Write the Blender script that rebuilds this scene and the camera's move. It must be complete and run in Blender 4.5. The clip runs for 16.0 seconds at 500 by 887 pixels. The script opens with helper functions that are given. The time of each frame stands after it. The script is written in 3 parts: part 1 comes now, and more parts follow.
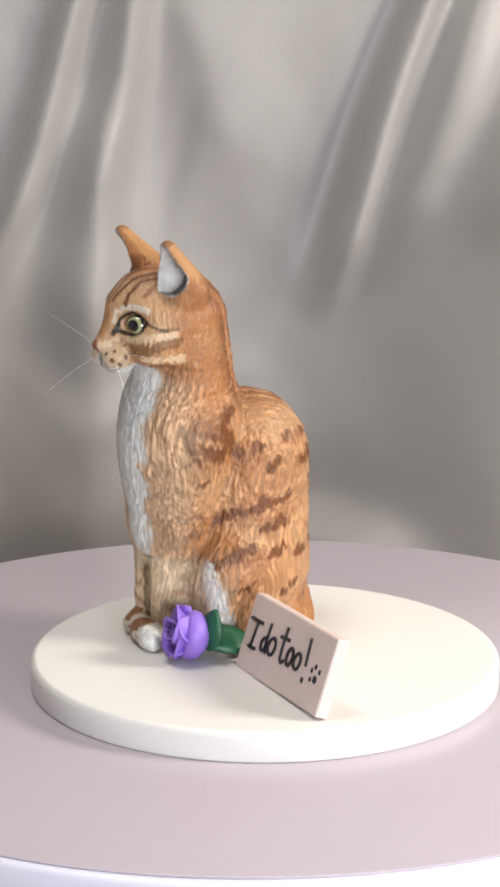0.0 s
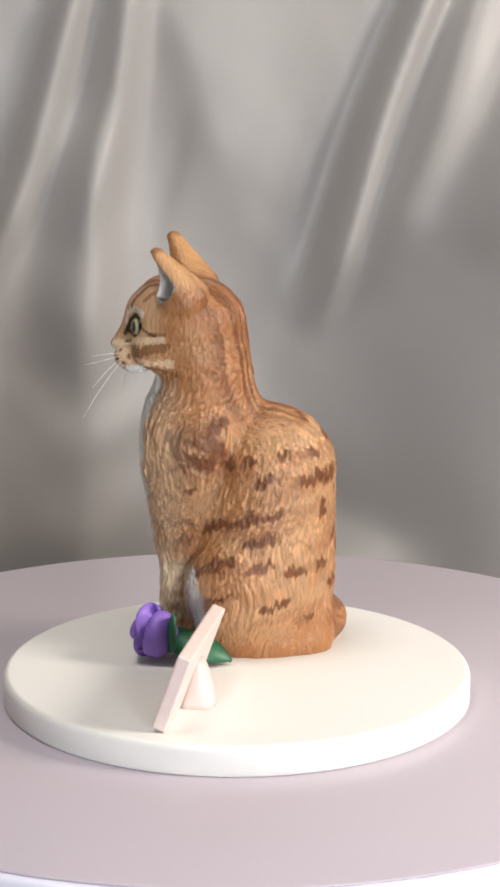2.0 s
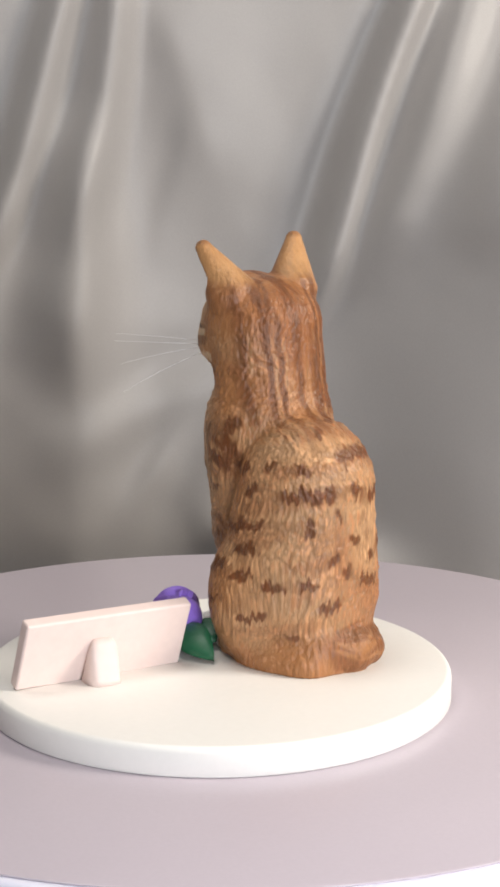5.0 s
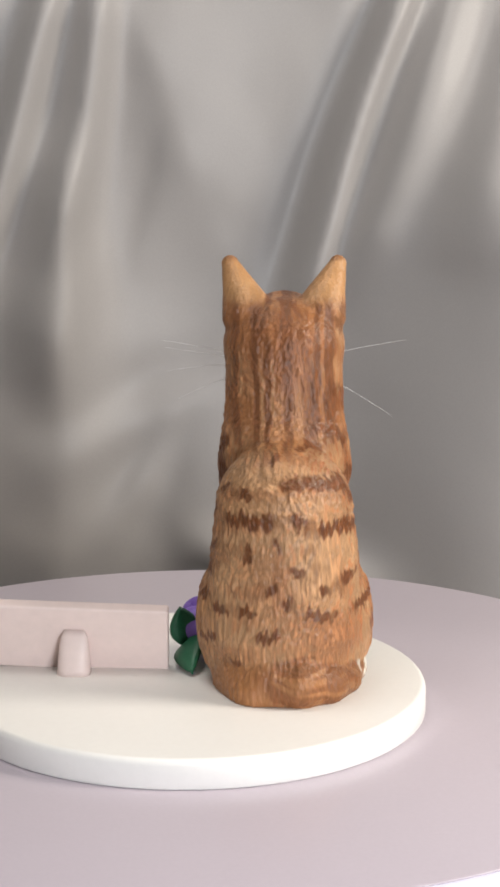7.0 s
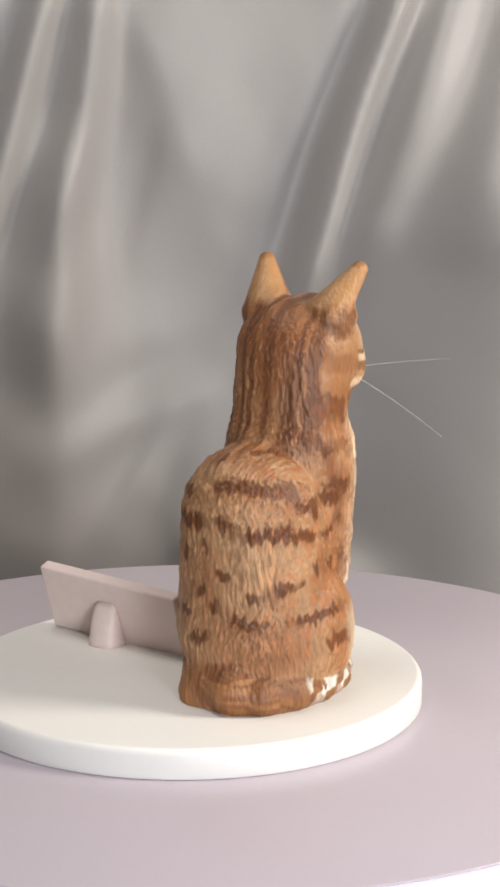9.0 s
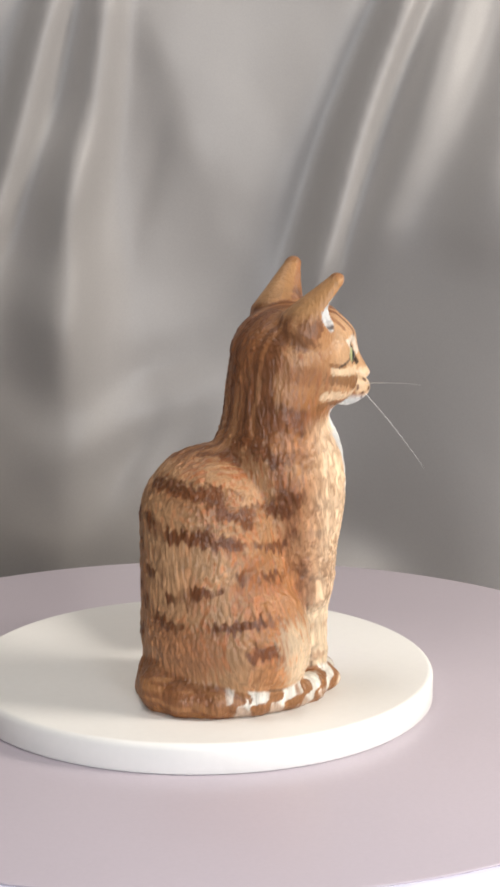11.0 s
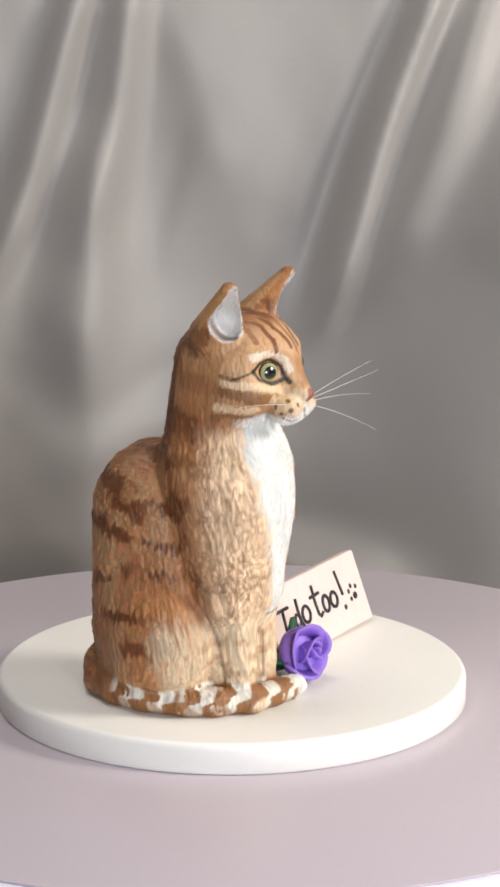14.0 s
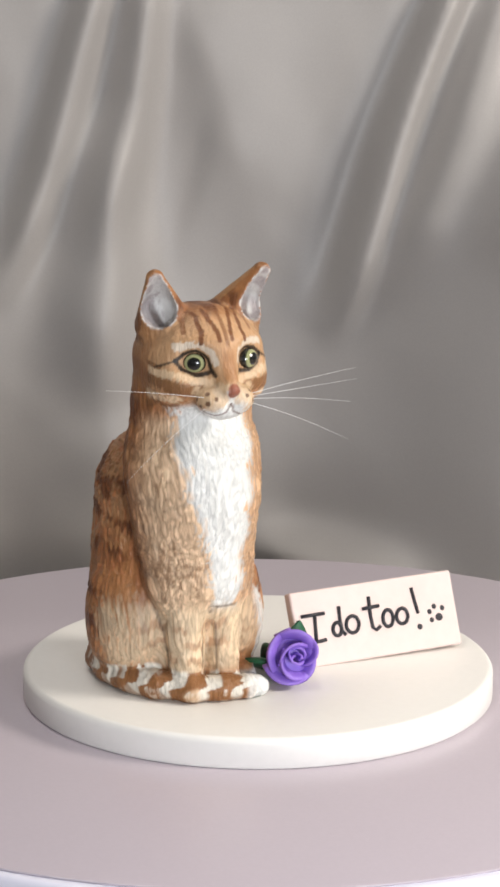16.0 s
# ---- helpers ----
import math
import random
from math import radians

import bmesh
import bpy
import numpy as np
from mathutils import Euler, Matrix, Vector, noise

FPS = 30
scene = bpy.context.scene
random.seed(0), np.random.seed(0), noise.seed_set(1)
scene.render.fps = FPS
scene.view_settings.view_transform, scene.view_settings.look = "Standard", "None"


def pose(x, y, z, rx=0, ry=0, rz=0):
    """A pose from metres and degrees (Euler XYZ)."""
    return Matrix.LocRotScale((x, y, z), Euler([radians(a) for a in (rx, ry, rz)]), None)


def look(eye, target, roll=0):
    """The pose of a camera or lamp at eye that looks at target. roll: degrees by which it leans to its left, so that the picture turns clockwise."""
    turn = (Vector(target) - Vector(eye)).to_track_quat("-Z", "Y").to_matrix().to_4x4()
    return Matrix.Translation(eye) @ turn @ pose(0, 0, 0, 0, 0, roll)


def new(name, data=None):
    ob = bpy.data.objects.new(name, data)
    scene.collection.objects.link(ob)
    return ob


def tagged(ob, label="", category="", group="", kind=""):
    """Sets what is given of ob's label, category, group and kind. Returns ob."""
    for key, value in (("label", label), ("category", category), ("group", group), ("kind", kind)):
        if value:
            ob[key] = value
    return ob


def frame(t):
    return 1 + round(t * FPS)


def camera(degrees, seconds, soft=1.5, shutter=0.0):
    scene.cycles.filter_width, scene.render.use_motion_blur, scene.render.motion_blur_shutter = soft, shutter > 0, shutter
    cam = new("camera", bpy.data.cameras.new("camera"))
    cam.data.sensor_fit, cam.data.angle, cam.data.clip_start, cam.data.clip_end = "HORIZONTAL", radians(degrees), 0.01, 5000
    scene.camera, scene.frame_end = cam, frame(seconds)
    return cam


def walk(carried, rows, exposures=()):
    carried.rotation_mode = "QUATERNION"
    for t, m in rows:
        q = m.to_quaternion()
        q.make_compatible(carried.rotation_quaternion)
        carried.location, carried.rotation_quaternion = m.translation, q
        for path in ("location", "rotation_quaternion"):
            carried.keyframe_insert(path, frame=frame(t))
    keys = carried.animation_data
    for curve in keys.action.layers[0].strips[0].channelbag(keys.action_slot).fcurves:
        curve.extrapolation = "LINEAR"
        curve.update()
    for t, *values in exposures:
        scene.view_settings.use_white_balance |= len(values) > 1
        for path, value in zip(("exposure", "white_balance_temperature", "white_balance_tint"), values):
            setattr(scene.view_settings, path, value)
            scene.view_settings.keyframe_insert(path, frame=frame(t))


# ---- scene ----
U = 0.058            # metres in one unit of the plan: the radius of the white cake board
TURN_START, TURN_RATE = 206.16, -16.895   # degrees, degrees per second

# ---- camera ----
cam = camera(11.358, 16.0, soft=3.0)
PATH = [
    (0.0, -0.1475, -10.2715, 3.4592, -0.80, -13.97, 0.14),
    (0.5, -0.1071, -10.3191, 3.4274, -0.69, -13.62, 0.20),
    (1.0, -0.0492, -10.3396, 3.4695, -0.56, -13.72, 0.16),
    (1.5, -0.0150, -10.3477, 3.4767, -0.50, -13.69, 0.02),
    (2.0, 0.0037, -10.3306, 3.4802, -0.40, -13.69, -0.00),
    (2.5, -0.0084, -10.3310, 3.4762, -0.44, -13.71, -0.09),
    (3.0, -0.0093, -10.3183, 3.4719, -0.53, -13.61, -0.06),
    (3.5, -0.0252, -10.3136, 3.4652, -0.64, -13.51, 0.06),
    (4.0, -0.0276, -10.2966, 3.4583, -0.60, -13.57, 0.06),
    (6.5, 0.0127, -10.2833, 3.4279, -1.00, -13.27, 0.39),
    (7.0, 0.0137, -10.3004, 3.4244, -1.08, -13.10, 0.31),
    (7.5, 0.0098, -10.2766, 3.4121, -1.19, -13.06, 0.66),
    (8.0, 0.0128, -10.2645, 3.4111, -1.11, -13.09, 0.50),
    (8.5, 0.0313, -10.2718, 3.4199, -1.02, -13.19, 0.10),
    (9.0, 0.0221, -10.2719, 3.3833, -1.06, -13.08, 0.19),
    (11.5, 0.0201, -10.2506, 3.4005, -0.82, -13.26, 0.04),
    (12.0, 0.0195, -10.2423, 3.3929, -0.79, -13.26, 0.03),
    (12.5, 0.0098, -10.2273, 3.3876, -0.56, -13.21, 0.07),
    (13.0, 0.0265, -10.2299, 3.3783, -0.46, -13.05, 0.13),
    (13.5, 0.0451, -10.2306, 3.3645, -0.38, -12.99, 0.17),
    (14.0, 0.0423, -10.2170, 3.3457, -0.23, -12.99, 0.01),
    (14.5, 0.0475, -10.2194, 3.3485, -0.02, -13.01, -0.09),
    (15.0, 0.0413, -10.2200, 3.3398, -0.02, -13.00, -0.20),
    (15.5, 0.0332, -10.2096, 3.3219, -0.05, -12.98, -0.11),
    (16.0, 0.0121, -10.2056, 3.3038, 0.08, -12.94, -0.15),
]
walk(cam, [(t, pose(x * U, y * U, z * U, 90 + pitch, roll, yaw)) for t, x, y, z, yaw, pitch, roll in PATH],
     exposures=[(0.0, 0.22), (1.5, 0.16), (4.0, 0.13), (7.0, 0.05), (12.0, 0.02), (16.0, -0.04)])

# ---- world and lights ----
world = bpy.data.worlds.new("world")
world.use_nodes = True
world.node_tree.nodes["Background"].inputs[0].default_value = (0.80, 0.88, 1.0, 1)
world.node_tree.nodes["Background"].inputs[1].default_value = 0.14
scene.world = world


def area_lamp(name, eye, target, size, power, colour):
    data = bpy.data.lights.new(name, "AREA")
    data.shape, data.size, data.energy, data.color = "DISK", size, power, colour
    ob = new(name, data)
    ob.matrix_world = look(eye, target)
    return ob


area_lamp("key_lamp", (0.76, -0.17, 0.48), (0, 0, 0.03), 0.30, 7.5, (1.0, 0.93, 0.84))
area_lamp("front_lamp", (0.31, -0.92, 0.13), (0, 0, 0.0), 0.30, 6.6, (0.90, 0.94, 1.0))
area_lamp("top_lamp", (-0.15, 0.0, 0.85), (-0.05, 0.2, 0), 0.35, 2.6, (1.0, 0.95, 0.90))


# ---- materials ----
def material(name, base, rough=0.5, metal=0.0, spec=0.5, vary=0.06, scale=40.0, bump=0.0, bump_scale=200.0,
             stretch=(1, 1, 1), attribute=None, sheen=0.0, coat=0.0):
    """A painted or moulded surface: base colour with slow and fine variation, and a fine relief. Sizes per metre."""
    m = bpy.data.materials.new(name)
    m.use_nodes = True
    n, l = m.node_tree.nodes, m.node_tree.links
    b = n["Principled BSDF"]
    b.inputs["Roughness"].default_value = rough
    b.inputs["Metallic"].default_value = metal
    b.inputs["Specular IOR Level"].default_value = spec
    b.inputs["Sheen Weight"].default_value = sheen
    b.inputs["Coat Weight"].default_value = coat
    b.inputs["Coat Roughness"].default_value = 0.25
    tc = n.new("ShaderNodeTexCoord")
    slow = n.new("ShaderNodeTexNoise")
    slow.inputs["Scale"].default_value = scale
    slow.inputs["Detail"].default_value = 4
    l.new(tc.outputs["Object"], slow.inputs["Vector"])
    mp = n.new("ShaderNodeMapping")
    mp.inputs["Scale"].default_value = stretch
    l.new(tc.outputs["Object"], mp.inputs["Vector"])
    fine = n.new("ShaderNodeTexNoise")
    fine.inputs["Scale"].default_value = bump_scale
    fine.inputs["Detail"].default_value = 5
    l.new(mp.outputs["Vector"], fine.inputs["Vector"])
    add = n.new("ShaderNodeMath")
    add.operation = "ADD"
    l.new(slow.outputs["Fac"], add.inputs[0])
    l.new(fine.outputs["Fac"], add.inputs[1])
    rng = n.new("ShaderNodeMapRange")
    rng.inputs["From Min"].default_value, rng.inputs["From Max"].default_value = 0.6, 1.4
    rng.inputs["To Min"].default_value, rng.inputs["To Max"].default_value = 1 - vary, 1 + vary
    l.new(add.outputs[0], rng.inputs["Value"])
    mix = n.new("ShaderNodeMix")
    mix.data_type, mix.blend_type = "RGBA", "MULTIPLY"
    mix.inputs["Factor"].default_value = 1.0
    if attribute:
        at = n.new("ShaderNodeVertexColor")
        at.layer_name = attribute
        l.new(at.outputs["Color"], mix.inputs["A"])
    else:
        mix.inputs["A"].default_value = (*base, 1)
    l.new(rng.outputs["Result"], mix.inputs["B"])
    l.new(mix.outputs["Result"], b.inputs["Base Color"])
    if bump:
        bp = n.new("ShaderNodeBump")
        bp.inputs["Strength"].default_value = bump
        bp.inputs["Distance"].default_value = 0.0006
        l.new(fine.outputs["Fac"], bp.inputs["Height"])
        l.new(bp.outputs["Normal"], b.inputs["Normal"])
    return m


M_BOARD = material("white_board", (0.84, 0.82, 0.78), 0.45, vary=0.02, scale=30, bump=0.05, bump_scale=500)
M_PLATTER = material("lilac_platter", (0.52, 0.46, 0.51), 0.30, vary=0.03, scale=12, bump=0.03, bump_scale=900)
M_RIM = material("white_plastic", (0.76, 0.75, 0.86), 0.35, vary=0.02)
M_CLOTH = material("grey_satin", (0.340, 0.321, 0.310), 0.52, spec=0.6, vary=0.05, scale=8, bump=0.04, bump_scale=1500, sheen=0.15)
M_CAT = material("painted_clay", (1, 1, 1), 0.40, spec=0.38, vary=0.14, scale=90, bump=0.7, bump_scale=1200,
                 stretch=(1.0, 1.0, 0.32), attribute="paint")
M_EYE = material("glossy_eye", (1, 1, 1), 0.12, vary=0.05, attribute="paint", coat=0.6)
M_WHISKER = material("clear_whisker", (0.85, 0.85, 0.85), 0.3, vary=0.02)
M_SIGN = material("pale_pink_clay", (0.74, 0.60, 0.555), 0.5, vary=0.05, scale=60, bump=0.1, bump_scale=400)
M_INK = material("black_ink", (0.012, 0.010, 0.016), 0.5, vary=0.1)
M_PETAL = material("purple_clay", (0.27, 0.15, 0.60), 0.5, vary=0.12, scale=120, bump=0.1, bump_scale=700)
M_LEAF = material("green_clay", (0.012, 0.10, 0.045), 0.45, vary=0.15, scale=120, bump=0.1, bump_scale=700)
M_WALL = material("plain_wall", (0.72, 0.72, 0.72), 0.8, vary=0.03, scale=3)
M_TABLE = material("table_wood", (0.32, 0.27, 0.23), 0.6, vary=0.1, scale=10)


# ---- helpers of the scene ----
def mesh_object(name, bm, mat, parent=None, label="", smooth=True):
    me = bpy.data.meshes.new(name)
    bm.normal_update()
    bm.to_mesh(me)
    bm.free()
    me.materials.append(mat)
    if smooth:
        me.polygons.foreach_set("use_smooth", [True] * len(me.polygons))
    ob = new(name, me)
    if parent:
        ob.parent = parent
    if label:
        ob["label"] = label
    return ob


part = mesh_object


def lathe(profile, steps=128):
    """A body of revolution round z; profile: (radius, height) from the underside up, closed at the axis."""
    bm = bmesh.new()
    rings = []
    for r, z in profile:
        rings.append([bm.verts.new((r * math.cos(2 * math.pi * i / steps), r * math.sin(2 * math.pi * i / steps), z))
                      for i in range(steps)])
    for a, b in zip(rings, rings[1:]):
        for i in range(steps):
            j = (i + 1) % steps
            bm.faces.new((a[i], a[j], b[j], b[i]))
    bm.faces.new(rings[0][::-1])
    bm.faces.new(rings[-1])
    return bm


def box(x0, x1, y0, y1, z0, z1, bevel=0.0):
    bm = bmesh.new()
    bmesh.ops.create_cube(bm, size=1.0)
    for v in bm.verts:
        v.co = Vector((x0 + (v.co.x + 0.5) * (x1 - x0), y0 + (v.co.y + 0.5) * (y1 - y0), z0 + (v.co.z + 0.5) * (z1 - z0)))
    if bevel:
        bmesh.ops.bevel(bm, geom=bm.edges[:], offset=bevel, segments=3, affect="EDGES", profile=0.5)
    return bm


def tube(points, radii, sides=8):
    """A tapered round cord through the points."""
    bm = bmesh.new()
    rings = []
    for k, (p, r) in enumerate(zip(points, radii)):
        d = (Vector(points[min(k + 1, len(points) - 1)]) - Vector(points[max(k - 1, 0)])).normalized()
        a = d.cross(Vector((0, 0, 1)) if abs(d.z) < 0.9 else Vector((1, 0, 0))).normalized()
        b = d.cross(a)
        rings.append([bm.verts.new(Vector(p) + r * (math.cos(2 * math.pi * i / sides) * a + math.sin(2 * math.pi * i / sides) * b))
                      for i in range(sides)])
    for a, b in zip(rings, rings[1:]):
        for i in range(sides):
            j = (i + 1) % sides
            bm.faces.new((a[i], a[j], b[j], b[i]))
    bm.faces.new(rings[0][::-1])
    bm.faces.new(rings[-1])
    bmesh.ops.recalc_face_normals(bm, faces=bm.faces[:])
    return bm


def lattice_noise(p, seed=0):
    """Smooth value noise from 0 to 1 for an array of points (n, 3)."""
    i = np.floor(p).astype(np.int64)
    f = p - i
    f = f * f * (3 - 2 * f)
    out = np.zeros(len(p))
    for dx in (0, 1):
        for dy in (0, 1):
            for dz in (0, 1):
                h = (i[:, 0] + dx) * 374761393 + (i[:, 1] + dy) * 668265263 + (i[:, 2] + dz) * 2147483647 + seed * 1274126177
                h = (h ^ (h >> 13)) * 1274126177
                h = ((h ^ (h >> 16)) & 0xFFFFFF) / float(0xFFFFFF)
                w = (f[:, 0] if dx else 1 - f[:, 0]) * (f[:, 1] if dy else 1 - f[:, 1]) * (f[:, 2] if dz else 1 - f[:, 2])
                out += w * h
    return out


def step(a, b, v):
    s = np.clip((v - a) / (b - a), 0, 1)
    return s * s * (3 - 2 * s)


# ---- the place ----
TABLE_Z = -1.30 * U
BASE_Z = -0.139 * U          # top of the turntable


def build_room():
    for name, b in (("wall_back", (-1.5, 1.5, 1.2, 1.28, -0.8, 1.6)), ("wall_front", (-1.5, 1.5, -1.88, -1.8, -0.8, 1.6)),
                    ("wall_left", (-1.58, -1.5, -1.8, 1.2, -0.8, 1.6)), ("wall_right", (1.5, 1.58, -1.8, 1.2, -0.8, 1.6)),
                    ("floor", (-1.5, 1.5, -1.8, 1.2, -0.88, -0.8)), ("ceiling", (-1.5, 1.5, -1.8, 1.2, 1.6, 1.68))):
        ob = mesh_object(name, box(*b), M_WALL, smooth=False)
        tagged(ob, "plain pale grey painted room surface", name.split("_")[0], kind="structure")
    t = mesh_object("table", box(-0.6, 0.6, -0.35, 0.27, TABLE_Z - 0.03, TABLE_Z - 0.001, 0.003), M_TABLE, smooth=False)
    for x in (-0.56, 0.56):
        for y in (-0.31, 0.23):
            part("leg", box(x - 0.025, x + 0.025, y - 0.025, y + 0.025, -0.80, TABLE_Z - 0.03, 0.003), M_TABLE, t, smooth=False)
    tagged(t, "plain wooden table under the turntable", "table", kind="structure")


def fold(x, z, x0, z0, x1, z1, left, right, height):
    """The relief of one soft fold along the line from (x0, z0) down to (x1, z1), with its own width on each side."""
    dx, dz = x1 - x0, z1 - z0
    n = math.hypot(dx, dz)
    s = ((x - x0) * dx + (z - z0) * dz) / n
    d = ((x - x0) * -dz + (z - z0) * dx) / n
    reach = max(0.5, 1.3 * max(left, right))
    fade = step(-reach, 0.2, s) * (1 - step(n - 0.25, n + reach, s))
    bow = 0.03 * np.sin(s * 2.3 + x0 * 5)
    spread = 1 + 0.2 * np.clip(s / n, 0, 1)
    return height * fade * np.exp(-((d + bow) / (spread * np.where(d < 0, left, right))) ** 2)


def build_backdrop():
    """Grey satin hung behind the turntable; it falls past the rear edge of the table. Made in units of the plan."""
    nu, nv = 300, 330
    u = np.linspace(-6.0, 6.0, nu)
    v = np.linspace(-3.4, 6.5, nv)
    X, V = np.meshgrid(u, v)
    x, s = X.ravel(), V.ravel()
    y, z = np.full(len(x), 5.6), s
    h = np.zeros(len(x))
    for f in FOLDS:
        h += fold(x, z, *f)
    h += 0.05 * (lattice_noise(np.stack([x * 0.9 + z * 0.35, z * 0.35, 0 * x], 1), 3) - 0.5)
    h += 0.03 * (lattice_noise(np.stack([x * 2.2 + z * 0.7, z * 1.1, 0 * x], 1), 5) - 0.5)
    h += 0.010 * (lattice_noise(np.stack([x * 4.5 + z * 1.5, z * 3.1 - x, 0 * x], 1), 6) - 0.5)
    y = y - h
    co = np.stack([x, y, z], 1) * U
    faces = [(j * nu + i, j * nu + i + 1, (j + 1) * nu + i + 1, (j + 1) * nu + i) for j in range(nv - 1) for i in range(nu - 1)]
    me = bpy.data.meshes.new("backdrop")
    me.from_pydata(co.tolist(), [], faces)
    me.materials.append(M_CLOTH)
    me.polygons.foreach_set("use_smooth", [True] * len(faces))
    ob = new("backdrop", me)
    sol = ob.modifiers.new("thickness", "SOLIDIFY")
    sol.thickness, sol.offset = 0.0006, 1.0
    dot = lathe([(0.011 * U, 0), (0.010 * U, 0.003 * U), (0.004 * U, 0.005 * U)], 16)
    dot.transform(Matrix.Translation(Vector((-0.785, 5.56, -0.877)) * U) @ pose(0, 0, 0, 90, 0, 0) @ Matrix.Diagonal((1, 1.5, 1, 1)))
    part("mark", dot, M_INK, ob, "small dark mark on the cloth")
    tagged(ob, "grey satin backdrop cloth hanging in soft diagonal folds", "backdrop", kind="structure")


# x0, z0, x1, z1 of each fold, its half width to the left and to the right, its height
FOLDS = [
    (1.27, 2.60, 0.61, 0.75, 0.115, 0.085, 0.25),
    (1.10, 2.60, 0.44, 0.75, 0.090, 0.080, -0.09),
    (1.60, 2.50, 0.96, 1.00, 0.110, 0.18, 0.18),
    (2.02, 2.50, 1.66, 1.30, 0.18, 0.25, 0.24),
    (-0.90, 2.60, -1.45, 1.00, 0.105, 0.095, 0.20),
    (-1.06, 2.60, -1.61, 1.00, 0.085, 0.080, -0.03),
    (-0.63, 2.60, -0.85, 1.30, 0.115, 0.10, 0.19),
    (-0.84, 1.45, -0.95, 0.30, 0.22, 0.14, 0.19),
    (-0.92, 0.70, -1.05, -1.10, 0.60, 0.32, 0.22),
    (-0.36, 2.40, 0.04, 1.40, 0.20, 0.45, 0.085),
    (-0.25, 1.55, -0.36, 1.00, 0.09, 0.16, 0.03),
    (-0.20, 0.52, -0.75, 0.20, 0.22, 0.16, 0.035),
    (-0.12, 0.06, -0.90, -0.36, 0.18, 0.16, 0.075),
    (-0.36, -0.35, -0.56, -0.72, 0.10, 0.12, 0.07),
    (0.05, -0.25, -0.15, -1.20, 0.20, 0.25, 0.07),
    (2.30, 1.20, 2.00, -1.60, 1.10, 0.90, 1.22),
    (0.22, -0.95, 0.88, -1.03, 0.15, 0.16, 0.36),
    (-1.9, 0.9, -2.1, -1.0, 0.4, 0.4, 0.25),
]


def build_turntable():
    top = new("turntable")
    tagged(top, "round motorised turntable with a lilac top and white rim", "turntable")
    R, z = 2.159 * U, BASE_Z
    p = part("platter", lathe([(R - 0.004, z - 0.009), (R - 0.0012, z - 0.0085), (R, z - 0.0065), (R, z - 0.0012), (R - 0.0006, z - 0.0003), (R - 0.0014, z)], 200),
             M_RIM, top, "white plastic platter")
    part("mat", lathe([(R - 0.0024, z + 0.00002), (R - 0.0022, z + 0.0004), (R - 0.0026, z + 0.0006)], 200), M_PLATTER, p, "lilac matte top sheet")
    part("drum", lathe([(R - 0.012, TABLE_Z), (R - 0.004, TABLE_Z + 0.001), (R - 0.003, TABLE_Z + 0.003), (R - 0.003, z - 0.012), (R - 0.006, z - 0.0092)], 160), M_RIM, top, "white plastic drum that stands still")
    return top, p


def build_board():
    c = (-0.0276 * U, 0.0585 * U)
    z0 = BASE_Z + 0.0006
    prof = [(U - 0.0006, z0), (U, z0 + 0.0005), (U, -0.0016)]
    for k in range(1, 7):
        a = k / 6 * math.pi / 2
        prof.append((U - 0.0016 + 0.0016 * math.cos(a), -0.0016 + 0.0016 * math.sin(a)))
    bm = lathe(prof, 200)
    bmesh.ops.translate(bm, verts=bm.verts[:], vec=(c[0], c[1], 0))
    ob = mesh_object("cake_board", bm, M_BOARD)
    return tagged(ob, "round white cake topper board lying on the turntable", "cake board")


# ---- the cat ----
YC = -0.338
EAR_HOLLOW = ((0.308, 0.205, 1.612, 0.071), (0.386, 0.244, 1.738, 0.033))   # x, side, z, radius at root and tip


